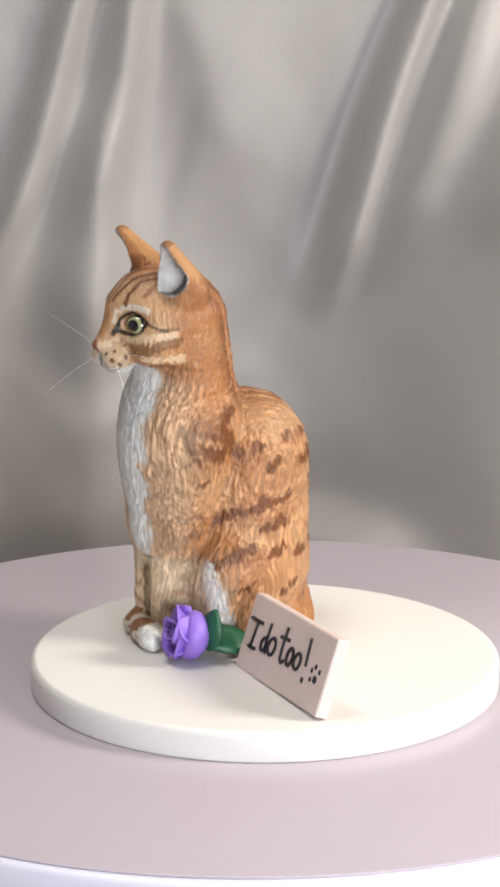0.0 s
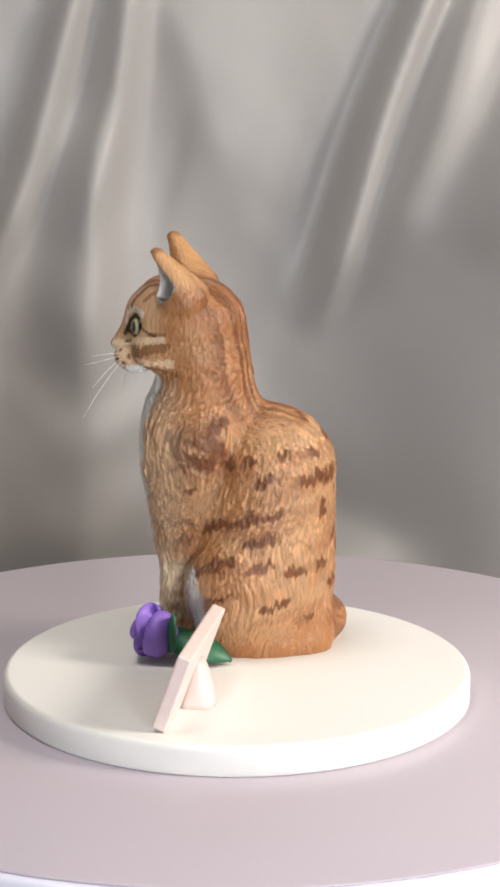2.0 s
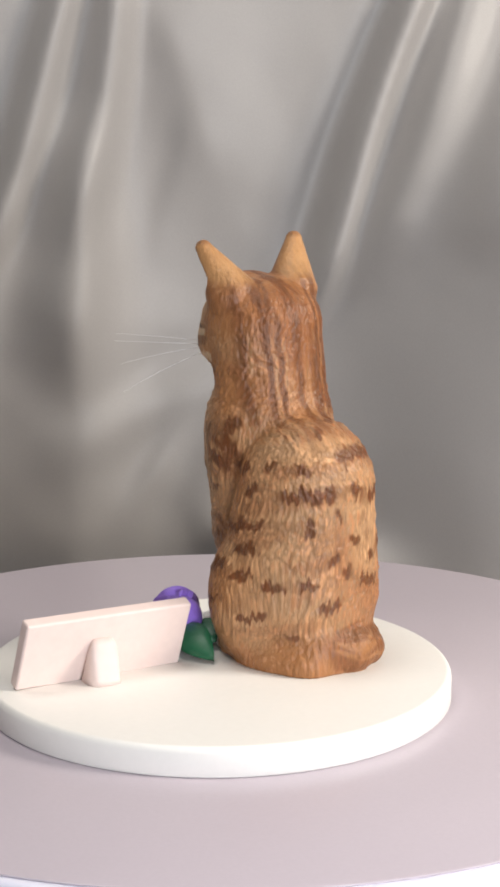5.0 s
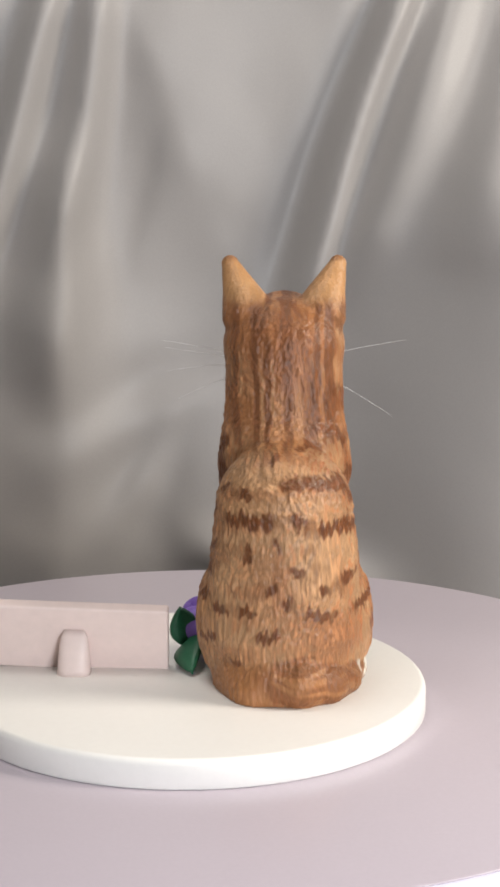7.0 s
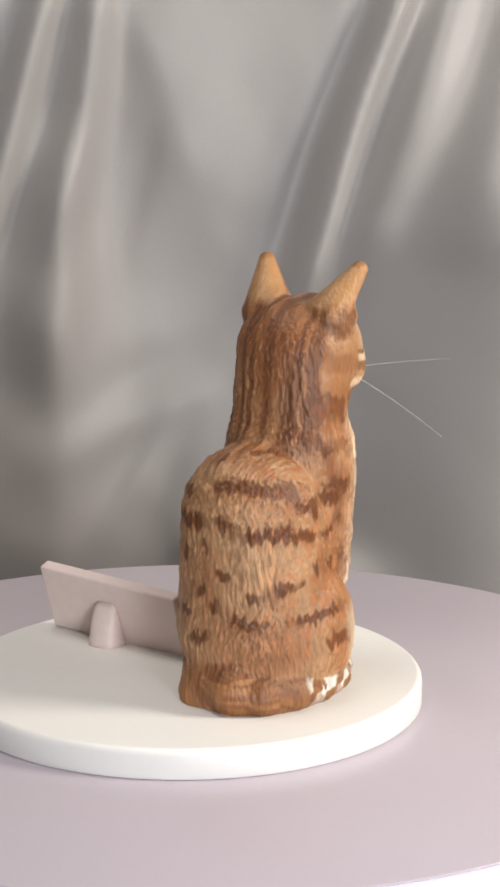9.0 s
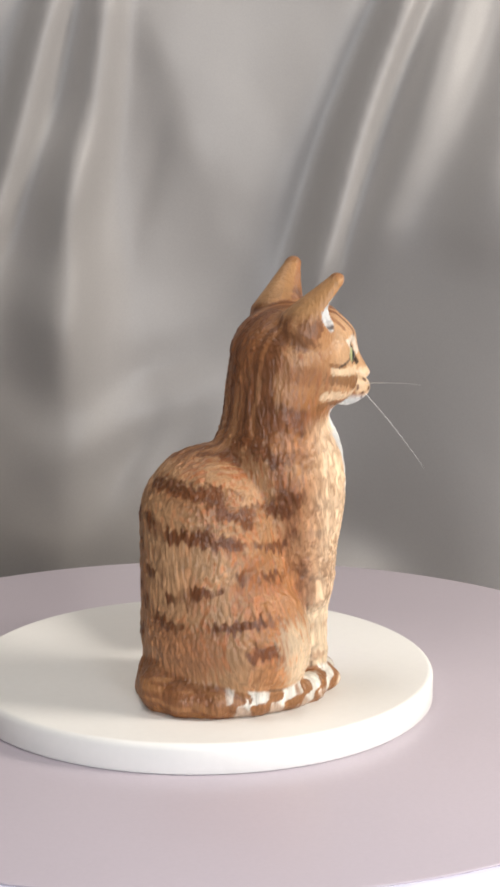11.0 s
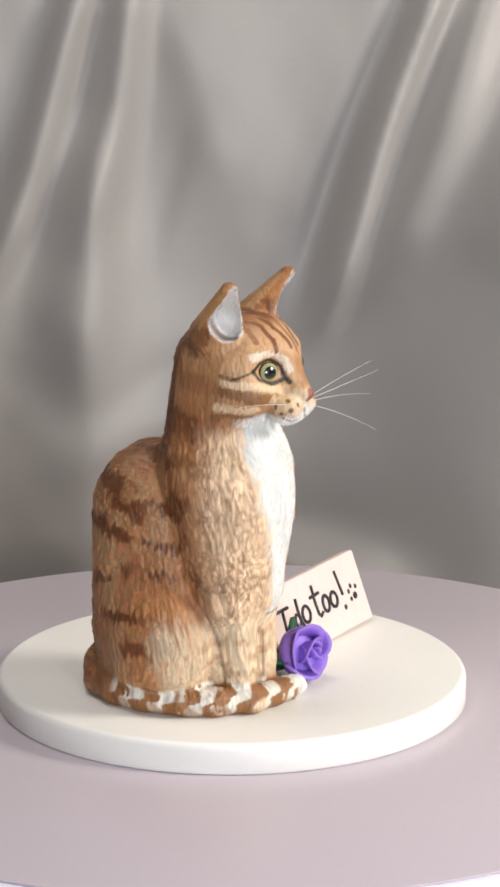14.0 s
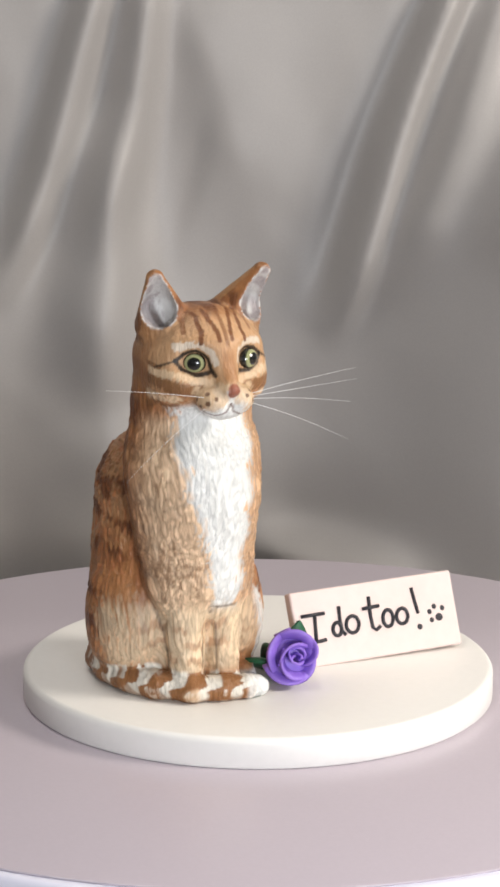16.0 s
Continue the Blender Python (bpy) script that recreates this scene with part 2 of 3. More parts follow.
def build_cat():
    cell = 0.006
    lo, hi = np.array([-0.58, -0.80, -0.03]), np.array([0.66, 0.10, 1.86])
    n = np.ceil((hi - lo) / cell).astype(int)
    ax = [(lo[i] + cell * np.arange(n[i])).astype(np.float32) for i in range(3)]
    gx, gy, gz = ax[0][:, None, None], ax[1][None, :, None], ax[2][None, None, :]

    def ball(cx, cy, cz, rx, ry=None, rz=None):
        ry, rz = ry or rx, rz or rx
        a = np.sqrt(((gx - cx) / rx) ** 2 + ((gy - cy) / ry) ** 2 + ((gz - cz) / rz) ** 2)
        return (a - 1) * np.float32(min(rx, ry, rz))

    def cone(a, b, ra, rb, flat=1.0):
        """A limb from a to b whose thickness goes from ra to rb; flat squeezes it sideways."""
        d = np.array(b) - np.array(a)
        L = float(d @ d)
        px, py, pz = gx - a[0], (gy - a[1]), gz - a[2]
        s = np.clip((px * d[0] + py * d[1] + pz * d[2]) / L, 0, 1)
        q = np.sqrt((px - s * d[0]) ** 2 + ((py - s * d[1]) / flat) ** 2 + (pz - s * d[2]) ** 2)
        return (q - (ra + (rb - ra) * s)).astype(np.float32)

    def blend(a, b, k):
        h = np.clip(0.5 + 0.5 * (b - a) / k, 0, 1)
        return b + (a - b) * h - k * h * (1 - h)

    def cut(a, b, k):
        return -blend(-a, b, k)

    # trunk
    f = cone((-0.06, YC, 0.31), (-0.117, YC, 0.77), 0.350, 0.293, 0.98)
    f = blend(f, ball(-0.30, -0.22, 0.03, 0.10, 0.09, 0.08), 0.04)
    f = blend(f, ball(-0.07, YC, 0.06, 0.34, 0.31, 0.25), 0.05)
    # the fold behind the shoulder is sharp on the flanks and filled over the withers
    crease = (0.014 + 0.05 * step(0.84, 1.0, gz) * (1 - step(0.05, 0.19, np.abs(gy - YC)))).astype(np.float32)
    f = blend(f, cone((0.158, YC, 0.95), (0.185, YC, 0.50), 0.258, 0.215, 1.07), crease)
    f = blend(f, cone((0.150, YC, 1.06), (0.192, YC, 1.40), 0.212, 0.205, 1.20), 0.045)
    # ruff of the chest
    f = blend(f, cone((0.258, YC + 0.01, 1.03), (0.275, YC + 0.01, 0.52), 0.155, 0.125, 1.45), 0.04)
    f = blend(f, ball(0.300, YC + 0.01, 0.86, 0.150, 0.21, 0.30), 0.05)
    for s in (-1, 1):
        y = lambda v: YC + s * v
        # shoulder and foreleg
        f = blend(f, cone((0.17, y(0.14), 0.90), (0.25, y(0.105), 0.46), 0.145, 0.11), 0.025)
        f = blend(f, cone((0.265, y(0.082), 0.46), (0.285, y(0.080), 0.08), 0.092, 0.072, 0.95), 0.03)
        f = blend(f, ball(0.325, y(0.080), 0.045, 0.095, 0.074, 0.055), 0.02)
        # haunch and hind foot
        f = blend(f, ball(-0.01, y(0.205), 0.27, 0.235, 0.172, 0.30), 0.012)
        f = blend(f, cone((0.10, y(0.24), 0.05), (0.24, y(0.20), 0.04), 0.062, 0.05), 0.02)
    f = cut(f, cone((0.372, YC, 0.37), (0.378, YC, 0.0), 0.026, 0.040), 0.008)
    # skull, brow, cheeks, muzzle
    f = blend(f, ball(0.265, YC, 1.428, 0.235, 0.246, 0.178), 0.05)
    f = blend(f, cone((0.34, YC, 1.51), (0.40, YC, 1.46), 0.108, 0.095, 1.15), 0.05)
    for s in (-1, 1):
        f = blend(f, ball(0.325, YC + s * 0.125, 1.325, 0.135, 0.115, 0.105), 0.05)
        f = blend(f, ball(0.480, YC + s * 0.052, 1.270, 0.074, 0.066, 0.055), 0.025)
        f = cut(f, ball(0.50, YC + s * 0.135, 1.425, 0.075, 0.075, 0.055), 0.05)
    f = blend(f, cone((0.43, YC, 1.45), (0.530, YC, 1.325), 0.062, 0.038), 0.03)
    f = blend(f, ball(0.560, YC, 1.318, 0.016, 0.030, 0.016), 0.014)
    f = blend(f, ball(0.462, YC, 1.222, 0.058, 0.068, 0.036), 0.03)
    # ears: hollow shells that open forward and outward
    for s in (-1, 1):
        base, tip = (0.235, YC + s * 0.155, 1.55), (0.332, YC + s * 0.230, 1.740)
        e = cone(base, tip, 0.113, 0.037)
        f = blend(f, e, 0.02)
        a, b = ((h[0], YC + s * h[1], h[2]) for h in EAR_HOLLOW)
        f = cut(f, cone(a, b, EAR_HOLLOW[0][3], EAR_HOLLOW[1][3]), 0.010)
    # tail, wrapped round the right side of the body on the board
    path = TAIL
    for k in range(len(path) - 1):
        ra, rb = path[k][3], path[k + 1][3]
        f = blend(f, cone(path[k][:3], path[k + 1][:3], ra, rb), 0.012 if k > 2 else 0.035)
    f = np.maximum(f, (-0.002 - gz) * np.ones_like(f))

    # coarse fur relief in the clay
    co, faces = surface(f, lo, cell)
    nrm = np.stack(np.gradient(f, cell), -1)
    idx = np.clip(np.round((co - lo) / cell).astype(int), 0, n - 1)
    nv = nrm[idx[:, 0], idx[:, 1], idx[:, 2]]
    nv /= np.linalg.norm(nv, axis=1)[:, None] + 1e-9
    fur = coat_noise(co, nv, 1.0, 11) + 0.5 * coat_noise(co, nv, 2.1, 12)
    soft = fur_weight(co)
    co = co + nv * (fur * 0.0095 * soft)[:, None]
    co[:, 2] = np.maximum(co[:, 2], 0.0)
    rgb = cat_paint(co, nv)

    me = bpy.data.meshes.new("cat_figurine")
    parts_v, parts_f, parts_c, parts_m = [co], [faces], [rgb], [np.zeros(len(faces), int)]
    base = len(co)
    for s in (-1, 1):
        v, fc, c = eye_ball(s)
        parts_v.append(v), parts_f.append(fc + base), parts_c.append(c), parts_m.append(np.ones(len(fc), int))
        base += len(v)
    for v, fc in whiskers():
        parts_v.append(v), parts_f.append(fc + base), parts_c.append(np.full((len(v), 3), 0.85)), parts_m.append(np.full(len(fc), 2))
        base += len(v)
    co, faces = np.concatenate(parts_v), np.concatenate(parts_f)
    me.from_pydata((co * U).tolist(), [], faces.tolist())
    col = me.color_attributes.new("paint", "FLOAT_COLOR", "POINT")
    rgba = np.ones((len(co), 4), np.float32)
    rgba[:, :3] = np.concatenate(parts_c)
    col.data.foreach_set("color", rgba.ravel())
    for m in (M_CAT, M_EYE, M_WHISKER):
        me.materials.append(m)
    me.polygons.foreach_set("material_index", np.concatenate(parts_m).astype(np.int32))
    me.polygons.foreach_set("use_smooth", [True] * len(faces))
    me.update()
    ob = new("cat_figurine", me)
    return tagged(ob, "hand-painted clay figurine of a sitting ginger tabby cat", "cat figurine")


# x, y, z and radius along the tail
TAIL = [(-0.29, -0.30, 0.10, 0.13), (-0.350, -0.41, 0.085, 0.098), (-0.31, -0.52, 0.065, 0.070), (-0.19, -0.595, 0.062, 0.064),
        (-0.04, -0.625, 0.060, 0.062), (0.12, -0.60, 0.058, 0.060), (0.25, -0.525, 0.056, 0.058), (0.34, -0.42, 0.053, 0.055),
        (0.385, -0.30, 0.050, 0.052), (0.40, -0.20, 0.048, 0.049), (0.405, -0.15, 0.045, 0.043)]


def surface(f, lo, cell):
    """The zero surface of the field f as quads, one vertex in each cell that it crosses."""
    s = f < 0
    n0, n1, n2 = f.shape
    corner = [(i, j, k) for i in (0, 1) for j in (0, 1) for k in (0, 1)]
    sub = lambda a, c: a[c[0]:n0 - 1 + c[0], c[1]:n1 - 1 + c[1], c[2]:n2 - 1 + c[2]]
    count = sum(sub(s, c).astype(np.int8) for c in corner)
    act = (count > 0) & (count < 8)
    ids = np.full(act.shape, -1, np.int64)
    ids[act] = np.arange(act.sum())
    cells = np.argwhere(act)
    vals = {c: sub(f, c)[act] for c in corner}
    acc, num = np.zeros((len(cells), 3)), np.zeros(len(cells))
    for a in corner:
        for axis in range(3):
            if a[axis]:
                continue
            b = tuple(a[i] + (i == axis) for i in range(3))
            va, vb = vals[a], vals[b]
            hit = (va < 0) != (vb < 0)
            t = np.where(hit, va / np.where(hit, va - vb, 1), 0)
            p = np.zeros((len(cells), 3))
            p[:] = a
            p[:, axis] += t
            acc[hit] += p[hit]
            num[hit] += 1
    co = lo + cell * (cells + acc / num[:, None])
    quads = []
    for axis in range(3):
        o1, o2 = [i for i in range(3) if i != axis]
        a = [slice(1, -1)] * 3
        a[axis] = slice(0, -1)
        b = list(a)
        b[axis] = slice(1, None)
        sa, sb = s[tuple(a)], s[tuple(b)]
        e = np.argwhere(sa != sb)
        inside = sa[sa != sb]
        e[:, o1] += 1
        e[:, o2] += 1
        get = lambda d1, d2: ids[tuple(np.where(i == o1, e[:, i] - d1, np.where(i == o2, e[:, i] - d2, e[:, i])) for i in range(3))]
        qd = np.stack([get(1, 1), get(0, 1), get(0, 0), get(1, 0)], 1)
        flip = inside if axis != 1 else ~inside
        qd[~flip] = qd[~flip][:, ::-1]
        quads.append(qd)
    return co, np.concatenate(quads)


def fur_space(p):
    """Coordinates in which locks of fur are round: long along the coat's lie, thin across it, leaning to and fro."""
    q = np.stack([p[:, 0] * 62 + p[:, 2] * 12, p[:, 1] * 62, p[:, 2] * 13 - p[:, 0] * 8], 1)
    lean = np.stack([lattice_noise(p * 4.2, 21), lattice_noise(p * 4.2, 22), lattice_noise(p * 4.2, 23)], 1) - 0.5
    return q + 9.0 * lean + 0.8 * (np.stack([lattice_noise(p * 13, 25), lattice_noise(p * 13, 26), lattice_noise(p * 13, 27)], 1) - 0.5)


def coat_noise(p, nv, scale, seed):
    """Locks of fur with carved grooves: they hang down the sides, and lie along the back where it is level."""
    flat = np.stack([p[:, 0] * 15, p[:, 1] * 60, p[:, 2] * 12], 1) + 3.0 * (lattice_noise(p * 7, 24) - 0.5)[:, None]
    level = step(0.45, 0.8, nv[:, 2])
    v = lattice_noise(fur_space(p) * scale, seed) * (1 - level) + lattice_noise(flat * scale, seed + 60) * level
    return 0.45 * (v - 0.5) + 0.75 * (np.abs(2 * v - 1) ** 0.7 - 0.42)


def fur_weight(p):
    head = step(1.22, 1.32, p[:, 2]) * step(0.02, 0.2, p[:, 0])
    ear = step(1.58, 1.63, p[:, 2])
    muzzle = step(0.44, 0.47, p[:, 0]) * step(1.17, 1.2, p[:, 2])
    tail = 1 - step(0.11, 0.16, p[:, 2])
    bib = step(0.30, 0.38, p[:, 0]) * step(0.16, 0.10, np.abs(p[:, 1] - YC)) * (1 - head)
    return np.clip(1 - 0.7 * head - 0.3 * muzzle - 0.6 * ear - 0.35 * tail - 0.4 * bib, 0.05, 1)


def along_skin(p, nv, a, b):
    """Distance from the stretch a to b measured along the skin, for points that lie close over or under it."""
    a, b = np.array(a), np.array(b)
    d = b - a
    s = np.clip(((p - a) @ d) / (d @ d), 0, 1)
    v = p - a - s[:, None] * d
    h = (v * nv).sum(1)
    return np.where(np.abs(h) < 0.09, np.sqrt(np.maximum((v * v).sum(1) - h * h, 0)), 9.0)


def near(p, a, b):
    """Distance of the points p from the stretch a to b, and how far along it they lie."""
    a, b = np.array(a), np.array(b)
    d = b - a
    s = np.clip(((p - a) @ d) / (d @ d), 0, 1)
    return np.linalg.norm(p - a - s[:, None] * d, axis=1), s


GINGER, TAN, RUST, CREAM, WHITE = np.array((0.375, 0.163, 0.060)), np.array((0.43, 0.240, 0.118)), np.array((0.160, 0.056, 0.020)), np.array((0.70, 0.54, 0.36)), np.array((0.73, 0.73, 0.70))


# painted bands: half width and the places that each passes
LEFT_FLANK = [(0.016, (-0.198, -0.093, 0.890), (-0.330, -0.185, 0.881)), (0.012, (0.057, -0.094, 0.841), (-0.086, -0.076, 0.870)),
              (0.018, (-0.117, -0.052, 0.779), (-0.260, -0.110, 0.790), (-0.394, -0.277, 0.777)),
              (0.018, (0.131, -0.094, 0.553), (-0.133, -0.037, 0.632), (-0.364, -0.192, 0.665)), (0.015, (-0.067, -0.016, 0.508), (-0.197, -0.042, 0.540)),
              (0.018, (0.171, -0.046, 0.367), (-0.004, 0.004, 0.438)), (0.014, (-0.076, 0.011, 0.407), (-0.172, -0.016, 0.424)),
              (0.016, (-0.246, -0.047, 0.389), (-0.383, -0.207, 0.407)), (0.014, (-0.140, 0.010, 0.224), (-0.229, -0.032, 0.251)),
              (0.010, (0.108, 0.011, 0.267), (-0.003, 0.035, 0.299)), (0.012, (-0.263, -0.086, 0.149), (-0.332, -0.143, 0.164))]
LEFT_FORE = [(0.032, (0.150, -0.075, 0.960), (0.060, -0.075, 0.900)), (0.022, (0.279, -0.096, 0.942), (0.042, -0.074, 1.035)), (0.022, (0.264, -0.085, 0.902), (0.105, -0.072, 0.845)),
             (0.012, (0.371, -0.215, 0.579), (0.187, -0.104, 0.568)), (0.014, (0.350, -0.178, 0.464), (0.194, -0.105, 0.500)),
             (0.010, (0.346, -0.211, 0.362), (0.237, -0.142, 0.390)), (0.012, (0.380, -0.212, 0.672), (0.186, -0.082, 0.723)),
             (0.012, (0.394, -0.223, 0.770), (0.217, -0.068, 0.824)), (0.012, (-0.174, -0.363, 1.050), (-0.268, -0.292, 1.005))]
REAR = [(0.026, (-0.349, -0.356, 0.925), (-0.219, -0.574, 0.898)), (0.026, (-0.170, -0.588, 0.890), (-0.064, -0.617, 0.810)),
        (0.018, (-0.358, -0.184, 0.787), (-0.399, -0.391, 0.803)), (0.015, (-0.398, -0.390, 0.772), (-0.358, -0.489, 0.762)),
        (0.018, (-0.333, -0.527, 0.748), (-0.131, -0.626, 0.718)), (0.016, (-0.366, -0.493, 0.494), (-0.292, -0.588, 0.492), (-0.223, -0.624, 0.535)),
        (0.017, (-0.409, -0.351, 0.450), (-0.393, -0.423, 0.396), (-0.328, -0.558, 0.372)), (0.015, (-0.213, -0.645, 0.382), (-0.069, -0.693, 0.399)),
        (0.014, (-0.400, -0.240, 0.294), (-0.412, -0.323, 0.312)), (0.014, (-0.154, -0.403, 1.047), (-0.071, -0.494, 1.036))]
REAR_SPOTS = [(0.018, (-0.392, -0.304, 0.697)), (0.018, (-0.370, -0.430, 0.669), (-0.383, -0.455, 0.672)), (0.017, (-0.366, -0.197, 0.626)),
              (0.015, (-0.400, -0.370, 0.578), (-0.392, -0.41, 0.582)), (0.020, (-0.377, -0.465, 0.586)), (0.020, (-0.401, -0.289, 0.492)),
              (0.012, (-0.111, -0.648, 0.600)), (0.016, (-0.033, -0.709, 0.282))]
RIGHT_FLANK = [(0.020, (-0.315, -0.476, 0.916), (-0.099, -0.586, 0.902)), (0.018, (-0.379, -0.441, 0.729), (-0.222, -0.604, 0.753)),
               (0.024, (-0.165, -0.606, 0.848), (0.105, -0.602, 0.829)), (0.014, (-0.141, -0.630, 0.715), (0.102, -0.576, 0.682)),
               (0.014, (-0.094, -0.652, 0.583), (0.192, -0.576, 0.567)), (0.014, (-0.369, -0.489, 0.494), (-0.186, -0.641, 0.542)),
               (0.016, (-0.258, -0.621, 0.375), (0.066, -0.686, 0.402)), (0.018, (-0.092, -0.700, 0.281), (0.132, -0.674, 0.290)),
               (0.016, (-0.186, -0.400, 1.040), (-0.037, -0.514, 1.116))]
RIGHT_FORE = [(0.022, (-0.015, -0.548, 1.086), (0.115, -0.628, 1.041)), (0.024, (0.128, -0.615, 0.890), (0.367, -0.491, 0.816)),
              (0.016, (0.149, -0.595, 0.723), (0.325, -0.531, 0.721)), (0.024, (0.061, -0.609, 1.060), (0.196, -0.618, 1.030)),
              (0.034, (0.080, -0.561, 1.220), (0.171, -0.592, 1.184)), (0.014, (0.237, -0.567, 0.530), (0.342, -0.502, 0.501)),
              (0.012, (0.216, -0.588, 0.653), (0.346, -0.506, 0.656)), (0.016, (0.075, -0.600, 0.888), (0.140, -0.618, 0.894))]


def cat_paint(p, nv):
    """The painted coat: ginger with broken rust bands, white bib and chin, cream face marks, ringed tail."""
    x, y, z = p[:, 0], p[:, 1] - YC, p[:, 2]
    w = (np.stack([lattice_noise(p * 14, 31), lattice_noise(p * 14, 32), lattice_noise(p * 14, 33)], 1) - 0.5) * 0.05
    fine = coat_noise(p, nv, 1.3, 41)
    rgb = np.tile(GINGER, (len(p), 1))

    def lay(colour, amount):
        nonlocal rgb
        a = np.clip(amount, 0, 1)[:, None]
        rgb = rgb * (1 - a) + np.array(colour) * a

    lay(TAN, 0.75 * step(0.30, 0.65, lattice_noise(p * 6, 42) + 0.7 * fine - 0.25 * y))
    lay(GINGER * 0.78, 0.55 * step(0.62, 0.85, lattice_noise(p * 5, 43) + 0.5 * fine))
    rear = step(0.02, -0.22, x) * (1 - step(1.0, 1.1, z)) * step(0.12, 0.22, z)
    lay((0.475, 0.275, 0.140), 0.65 * rear)
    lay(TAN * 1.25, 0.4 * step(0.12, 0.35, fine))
    lay(RUST * 1.7, 0.60 * step(0.50, 0.78, lattice_noise(p * 3.6, 52) + 0.6 * fine) * (0.6 + 0.4 * (y < 0.05)))
    # hairs carry the paint up and down, so that edges of marks are ragged
    hair = lattice_noise(np.stack([x * 75, p[:, 1] * 75, z * 9], 1), 47) - 0.5
    r = p + 0.5 * w
    r[:, 2] += 0.055 * hair
    blot = lattice_noise(p * 17, 48)

    gap = lattice_noise(p * np.array((15, 15, 9)), 55)

    def band(points, width=0.018, colour=RUST, amount=0.95):
        d = np.full(len(p), 9.0)
        for a, b in zip(points, points[1:] or points):
            d = np.minimum(d, along_skin(r, nv, a, np.array(b) + 1e-4))
        lay(colour, amount * (0.35 + 0.65 * step(0.30, 0.44, gap)) * (0.65 + 0.35 * step(-0.28, -0.05, fine)) * step(1.45 * width, 0.75 * width, d - 0.016 * (blot - 0.5)))

    # faint broken bands under the marks
    ph = (r[:, 2] + 0.10 * np.abs(y) - 0.18 * np.clip(-x, -0.1, 0.35) - 0.44) / 0.135
    d = np.abs(ph - np.round(ph))
    row = np.round(ph)
    brk = lattice_noise(np.stack([x * 6.5 + 13 * row, y * 6.5 + 7 * row, row * 3.7], 1), 44)
    trunk = step(0.12, 0.2, z) * (1 - step(1.02, 1.12, z))
    lay(RUST * 1.6, 0.38 * trunk * step(0.25, 0.12, d) * step(0.45, 0.6, brk))
    # darker brown over the right flank and along the fold behind the shoulder
    lay(RUST * 1.8, 0.75 * step(0.02, 0.14, -y) * step(-0.38, -0.22, x) * step(0.16, 0.06, x) * step(0.14, 0.3, z) * (1 - step(0.98, 1.08, z)) * step(-0.12, 0.2, fine + 0.5 * (blot - 0.5)))
    band([(0.04, -0.57, 1.24), (0.09, -0.60, 1.00), (0.14, -0.60, 0.75), (0.20, -0.58, 0.52), (0.24, -0.55, 0.30)], 0.036, RUST * 1.35, 0.75)
    for marks in (LEFT_FLANK, LEFT_FORE, REAR, REAR_SPOTS, RIGHT_FLANK, RIGHT_FORE):
        for width, *points in marks:
            band(points, 1.2 * width, (0.140, 0.046, 0.014), 1.0)
    # saddle of darker paint on the flanks and the tail's root
    lay(RUST * 1.5, 0.35 * step(0.25, 0.1, z) * step(0.0, -0.2, x) * step(-0.1, 0.25, fine))
    # long streaks over the crown, nape and withers
    st = lattice_noise(np.stack([y * 44 + 22 * w[:, 0], z * 2.4 - x * 2.4, 0 * x], 1), 45)
    nape = step(0.96, 1.10, z + 0.12 * fine) * (1 - step(0.26, 0.36, x - 0.35 * np.clip(z - 1.3, 0, 1))) * (1 - step(0.19, 0.25, np.abs(y))) * (1 - step(1.64, 1.68, z))
    lay(RUST * 1.5, 0.35 * nape)
    lay(RUST * 0.9, 0.85 * nape * step(0.42, 0.56, st + 0.35 * fine))
    lay(TAN * 1.1, 0.7 * nape * step(0.26, 0.16, st + 0.25 * fine))
    side = step(1.1, 1.2, z) * step(0.18, 0.24, np.abs(y)) * (1 - step(0.24, 0.32, x)) * (1 - step(1.52, 1.58, z))
    lay(RUST * 1.4, 0.5 * side * step(0.45, 0.7, lattice_noise(np.stack([x * 5, y * 5, z * 16], 1), 46) + 0.5 * fine))
    # pale front of the shoulders, white bib, cream legs and thighs
    lay((0.70, 0.50, 0.325), (0.66 + 0.2 * step(0.22, 0.3, x) + 0.4 * fine) * step(0.15, 0.32, x + 0.25 * w[:, 0]) * (1 - step(1.14, 1.22, z)) * np.where(y < 0, 1.0, 0.5))
    scribble = lattice_noise(np.stack([x * 9, p[:, 1] * 9, z * 34 + 8 * hair], 1), 53)
    lay(GINGER * 0.55, 0.55 * step(0.70, 0.82, scribble) * step(0.12, 0.25, x) * (1 - step(1.05, 1.15, z)))
    edge = 0.07 * fine + 0.4 * w[:, 1] + 0.008 * np.sin(z * 34)
    right = 0.010 + 0.145 * step(0.40, 1.15, z)
    left = 0.115 + 0.035 * step(0.45, 1.10, z)
    out = np.where(y < 0, -y - right, y - left) + edge
    bib = (1 - step(-0.02, 0.025, out)) * step(0.25, 0.32, x + 0.05 * fine) * step(0.34, 0.40, z) * (1 - step(1.22, 1.26, z))
    lay(WHITE, bib)
    leg = step(0.17, 0.24, x) * (1 - step(0.36, 0.42, z)) * step(0.10, 0.14, z)
    lay(CREAM * 0.92, 0.75 * leg)
    lay(CREAM, np.where(y < 0, 0.45, 0.3) * step(0.05, 0.15, x) * (1 - step(0.30, 0.42, z + 0.3 * fine)) * step(0.12, 0.18, z))
    dh, _ = near(r, (0.10, YC - 0.31, 0.30), (0.15, YC - 0.29, 0.16))
